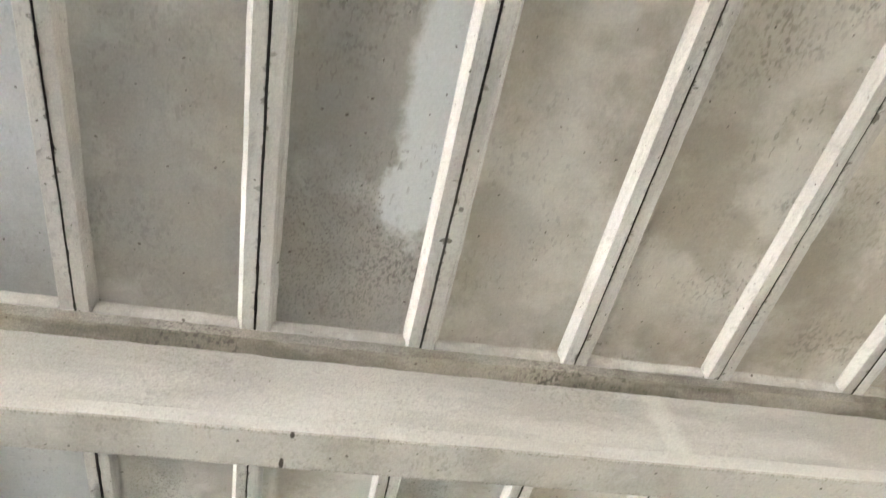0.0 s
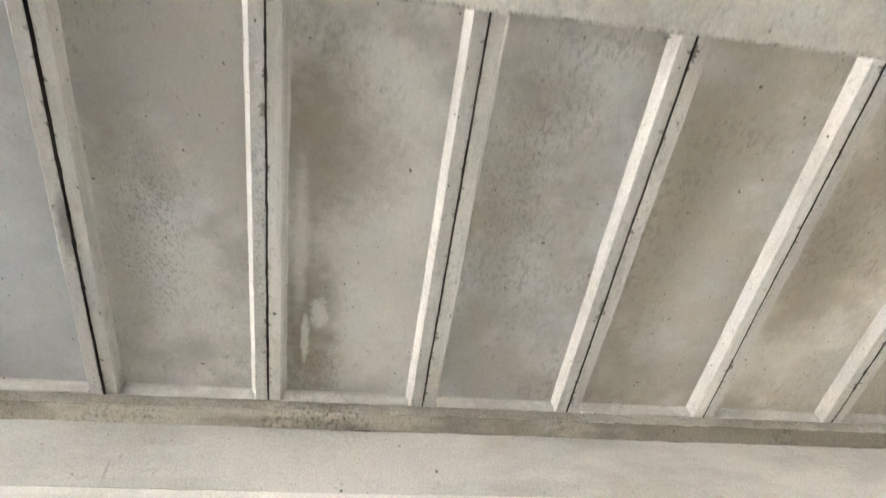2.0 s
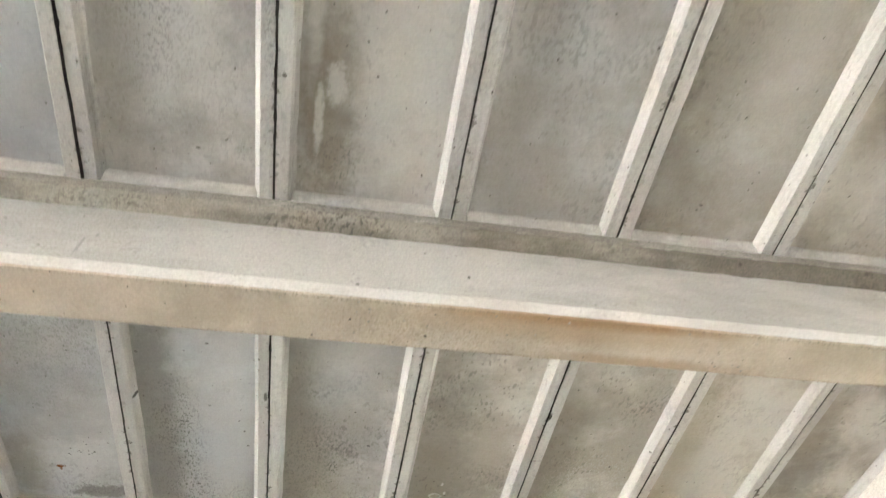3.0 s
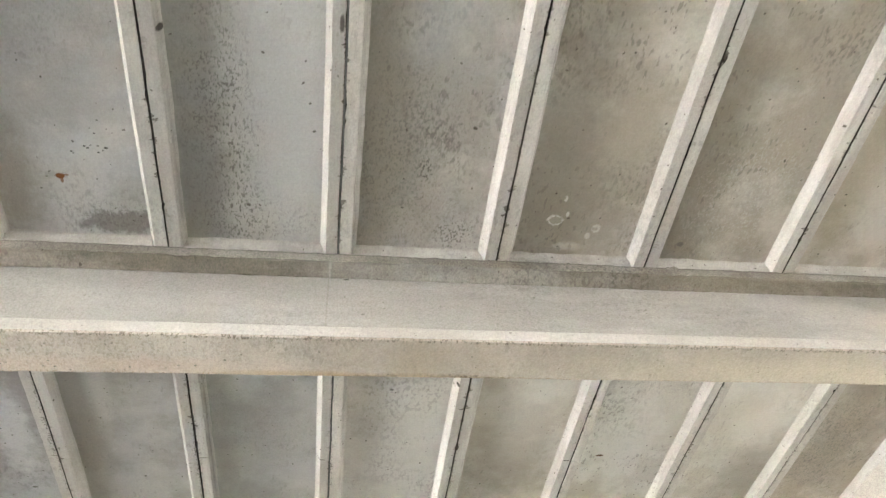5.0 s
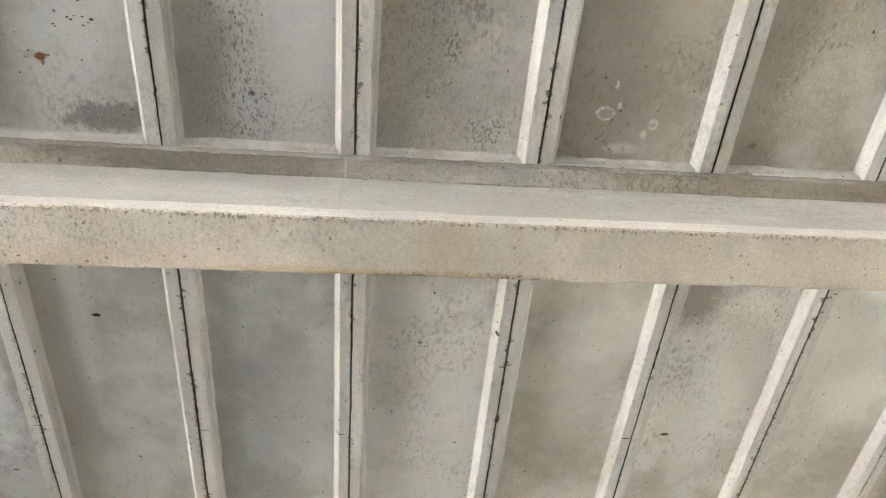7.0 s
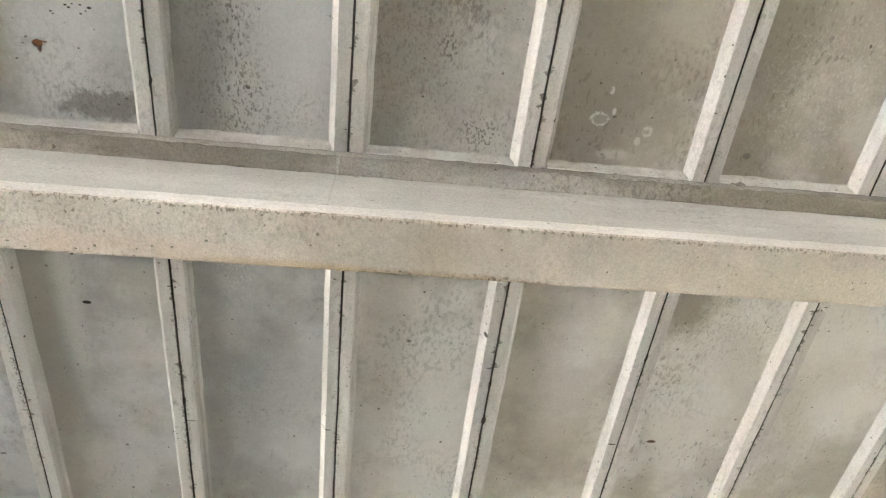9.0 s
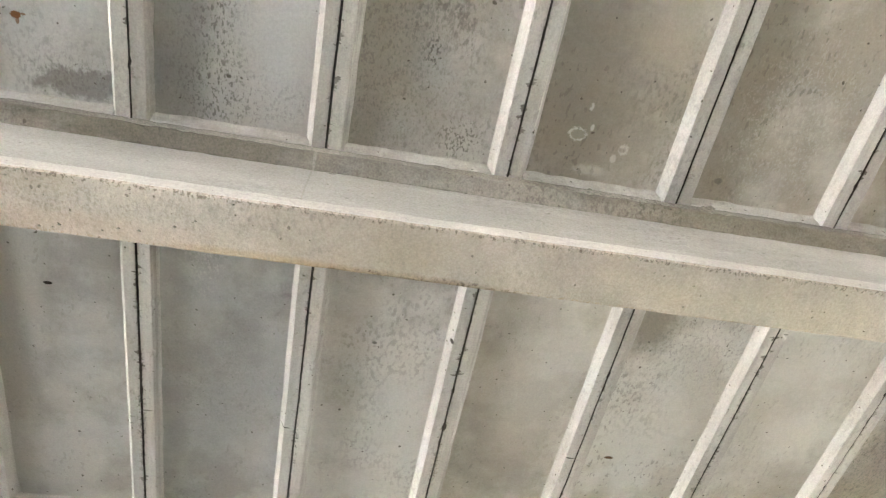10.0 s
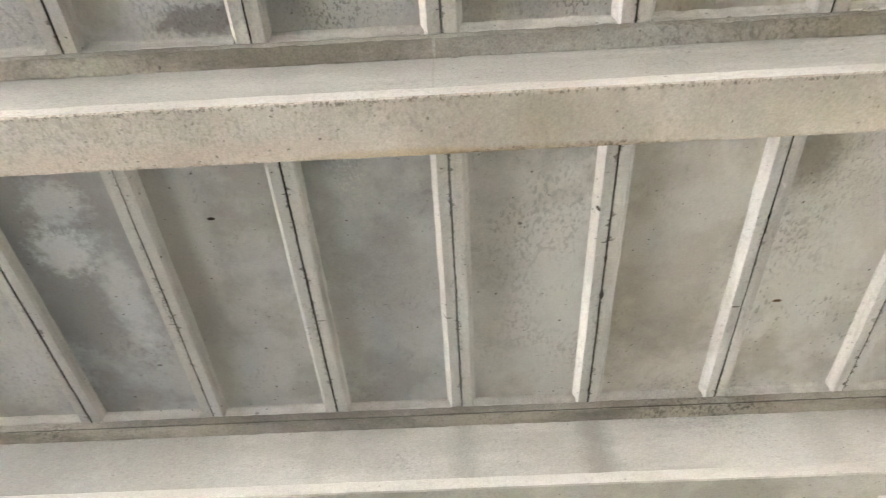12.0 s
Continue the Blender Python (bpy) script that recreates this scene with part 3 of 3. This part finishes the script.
soil_shade(-1, 3, (0.61, 0.603, 0.583), (0.50, 0.488, 0.466), 0.3, "smooth grey concrete trough panel, sooty and shaded along one rib",
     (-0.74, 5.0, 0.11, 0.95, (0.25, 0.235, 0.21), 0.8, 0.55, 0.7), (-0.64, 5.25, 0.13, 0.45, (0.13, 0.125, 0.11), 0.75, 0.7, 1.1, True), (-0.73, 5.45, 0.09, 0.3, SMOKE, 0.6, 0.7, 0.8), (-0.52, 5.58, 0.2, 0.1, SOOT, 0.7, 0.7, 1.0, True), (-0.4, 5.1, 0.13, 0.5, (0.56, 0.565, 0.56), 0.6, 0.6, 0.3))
soil_shade(0, 3, GREY, GREY_D, 1.0, "grey concrete trough panel freckled with soot",
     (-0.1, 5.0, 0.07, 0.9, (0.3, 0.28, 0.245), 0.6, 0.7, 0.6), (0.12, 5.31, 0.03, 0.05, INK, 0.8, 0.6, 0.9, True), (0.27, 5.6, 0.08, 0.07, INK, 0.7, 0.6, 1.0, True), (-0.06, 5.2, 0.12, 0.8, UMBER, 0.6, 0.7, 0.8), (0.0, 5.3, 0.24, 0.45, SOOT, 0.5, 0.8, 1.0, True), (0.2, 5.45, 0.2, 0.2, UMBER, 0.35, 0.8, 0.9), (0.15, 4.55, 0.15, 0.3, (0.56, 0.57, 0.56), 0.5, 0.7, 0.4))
soil_shade(1, 3, WARM, WARM_D, 0.7, "browned concrete trough panel with small lime rings",
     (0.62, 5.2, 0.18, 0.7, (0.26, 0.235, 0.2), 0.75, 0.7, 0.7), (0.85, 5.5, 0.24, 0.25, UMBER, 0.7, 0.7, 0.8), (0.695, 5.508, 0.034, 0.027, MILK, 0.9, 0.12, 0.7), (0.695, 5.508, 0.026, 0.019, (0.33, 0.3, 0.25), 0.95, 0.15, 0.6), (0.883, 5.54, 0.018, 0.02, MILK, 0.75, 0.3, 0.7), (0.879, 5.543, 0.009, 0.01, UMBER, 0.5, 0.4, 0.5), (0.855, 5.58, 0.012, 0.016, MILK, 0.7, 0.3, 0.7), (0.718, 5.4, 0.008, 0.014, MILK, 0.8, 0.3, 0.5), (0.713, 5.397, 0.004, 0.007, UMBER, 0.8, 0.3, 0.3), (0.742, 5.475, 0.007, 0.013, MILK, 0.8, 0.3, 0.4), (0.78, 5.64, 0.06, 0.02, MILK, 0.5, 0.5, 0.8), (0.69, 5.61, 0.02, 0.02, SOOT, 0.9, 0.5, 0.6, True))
soil_shade(2, 3, WARM, WARM_D, 0.8, "brown-grey concrete trough panel with a coarse freckled face",
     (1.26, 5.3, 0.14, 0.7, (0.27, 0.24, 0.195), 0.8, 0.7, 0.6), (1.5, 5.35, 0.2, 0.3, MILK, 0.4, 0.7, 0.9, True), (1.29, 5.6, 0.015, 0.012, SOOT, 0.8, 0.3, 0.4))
soil_shade(3, 3, WARM, WARM_D, 0.4, "yellowish concrete trough panel, lightly stained",
     (1.93, 5.1, 0.1, 0.6, (0.37, 0.32, 0.23), 0.6, 0.8, 0.5))
soil_shade(4, 3, WARM, WARM_D, 0.8, "yellowish concrete trough panel with dark mould by the girder",
     (2.7, 5.1, 0.16, 0.3, SOOT, 0.6, 0.7, 0.9), (2.95, 5.45, 0.16, 0.18, UMBER, 0.8, 0.6, 0.9), (2.62, 4.75, 0.1, 0.3, BROWN, 0.6, 0.7, 0.7), (2.78, 5.47, 0.018, 0.014, SOOT, 0.9, 0.3, 0.4))
soil_shade(-4, 4, (0.34, 0.33, 0.315), SMOKE, 0.5, "grey concrete trough panel, lightly clouded",
     (-2.4, 7.2, 0.2, 0.4, MILK, 0.4, 0.8, 0.6))
soil_shade(-3, 4, (0.41, 0.406, 0.395), (0.27, 0.264, 0.253), 0.5, "smoky blue-grey concrete trough panel with pale clouds",
     (-1.85, 6.45, 0.35, 0.7, SMOKE, 0.8, 0.7, 0.9), (-1.93, 6.6, 0.12, 0.13, (0.55, 0.55, 0.54), 0.85, 0.45, 1.2), (-1.86, 6.35, 0.12, 0.1, (0.5, 0.5, 0.49), 0.7, 0.5, 1.2), (-1.74, 6.9, 0.09, 0.3, (0.54, 0.54, 0.53), 0.7, 0.6, 1.0), (-1.93, 6.5, 0.06, 0.03, SMOKE, 0.7, 0.4, 0.8, True), (-1.735, 7.36, 0.014, 0.008, SOOT, 1.0, 0.2, 0.4))
soil_shade(-2, 4, (0.46, 0.446, 0.418), (0.345, 0.328, 0.30), 0.25, "grey concrete trough panel with one dark hole",
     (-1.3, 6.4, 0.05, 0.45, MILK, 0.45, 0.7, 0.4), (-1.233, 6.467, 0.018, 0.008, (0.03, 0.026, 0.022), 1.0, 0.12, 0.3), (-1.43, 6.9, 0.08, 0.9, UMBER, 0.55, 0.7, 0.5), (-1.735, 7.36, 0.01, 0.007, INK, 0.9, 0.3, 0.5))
soil_shade(-1, 4, (0.475, 0.472, 0.452), (0.35, 0.342, 0.322), 0.6, "blue-grey concrete trough panel with streaked mottling",
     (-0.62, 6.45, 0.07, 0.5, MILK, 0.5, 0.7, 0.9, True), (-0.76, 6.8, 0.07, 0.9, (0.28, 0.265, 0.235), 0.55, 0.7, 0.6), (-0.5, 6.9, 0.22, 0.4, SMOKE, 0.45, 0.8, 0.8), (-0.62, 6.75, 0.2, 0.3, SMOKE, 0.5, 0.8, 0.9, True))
soil_shade(0, 4, GREY, GREY_D, 0.5, "grey concrete trough panel with a small dark spot",
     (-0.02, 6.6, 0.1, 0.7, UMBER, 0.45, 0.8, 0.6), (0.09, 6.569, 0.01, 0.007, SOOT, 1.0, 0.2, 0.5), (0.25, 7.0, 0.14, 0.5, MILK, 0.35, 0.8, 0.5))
soil_shade(1, 4, WARM, WARM_D, 0.3, "beige concrete trough panel, brown-shaded along one rib",
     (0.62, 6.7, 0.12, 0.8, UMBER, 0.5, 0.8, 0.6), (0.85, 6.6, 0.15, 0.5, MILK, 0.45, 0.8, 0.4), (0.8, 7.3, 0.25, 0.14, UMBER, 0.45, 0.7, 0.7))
soil_shade(2, 4, (0.6, 0.58, 0.54), (0.45, 0.42, 0.37), 0.7, "pale grey concrete trough panel with a rusty fleck",
     (1.28, 6.3, 0.1, 0.14, UMBER, 0.8, 0.6, 0.8), (1.5, 6.4, 0.25, 0.3, SOOT, 0.4, 0.7, 0.9, True), (1.55, 6.9, 0.16, 0.5, MILK, 0.5, 0.8, 0.5), (1.323, 7.1, 0.022, 0.009, (0.13, 0.075, 0.04), 1.0, 0.25, 0.6))
soil_shade(3, 4, (0.63, 0.61, 0.565), (0.5, 0.47, 0.415), 0.3, "pale concrete trough panel with clean lime face",
     (2.1, 6.6, 0.2, 0.6, MILK, 0.5, 0.8, 0.4), (2.3, 7.35, 0.15, 0.3, UMBER, 0.5, 0.7, 0.8))
soil_shade(4, 4, WARM, WARM_D, 0.9, "yellowish concrete trough panel with dark mould by the girder",
     (2.75, 6.7, 0.25, 0.7, UMBER, 0.7, 0.7, 0.9), (2.7, 7.0, 0.25, 0.4, SOOT, 0.5, 0.7, 0.9, True))
for row in range(len(FRONTS) - 1):
    for col in range(len(JOINTS) - 1):
        place = col - 29
        usual = plain[1] if place < -2 else plain[0] if place < 1 else plain[2]
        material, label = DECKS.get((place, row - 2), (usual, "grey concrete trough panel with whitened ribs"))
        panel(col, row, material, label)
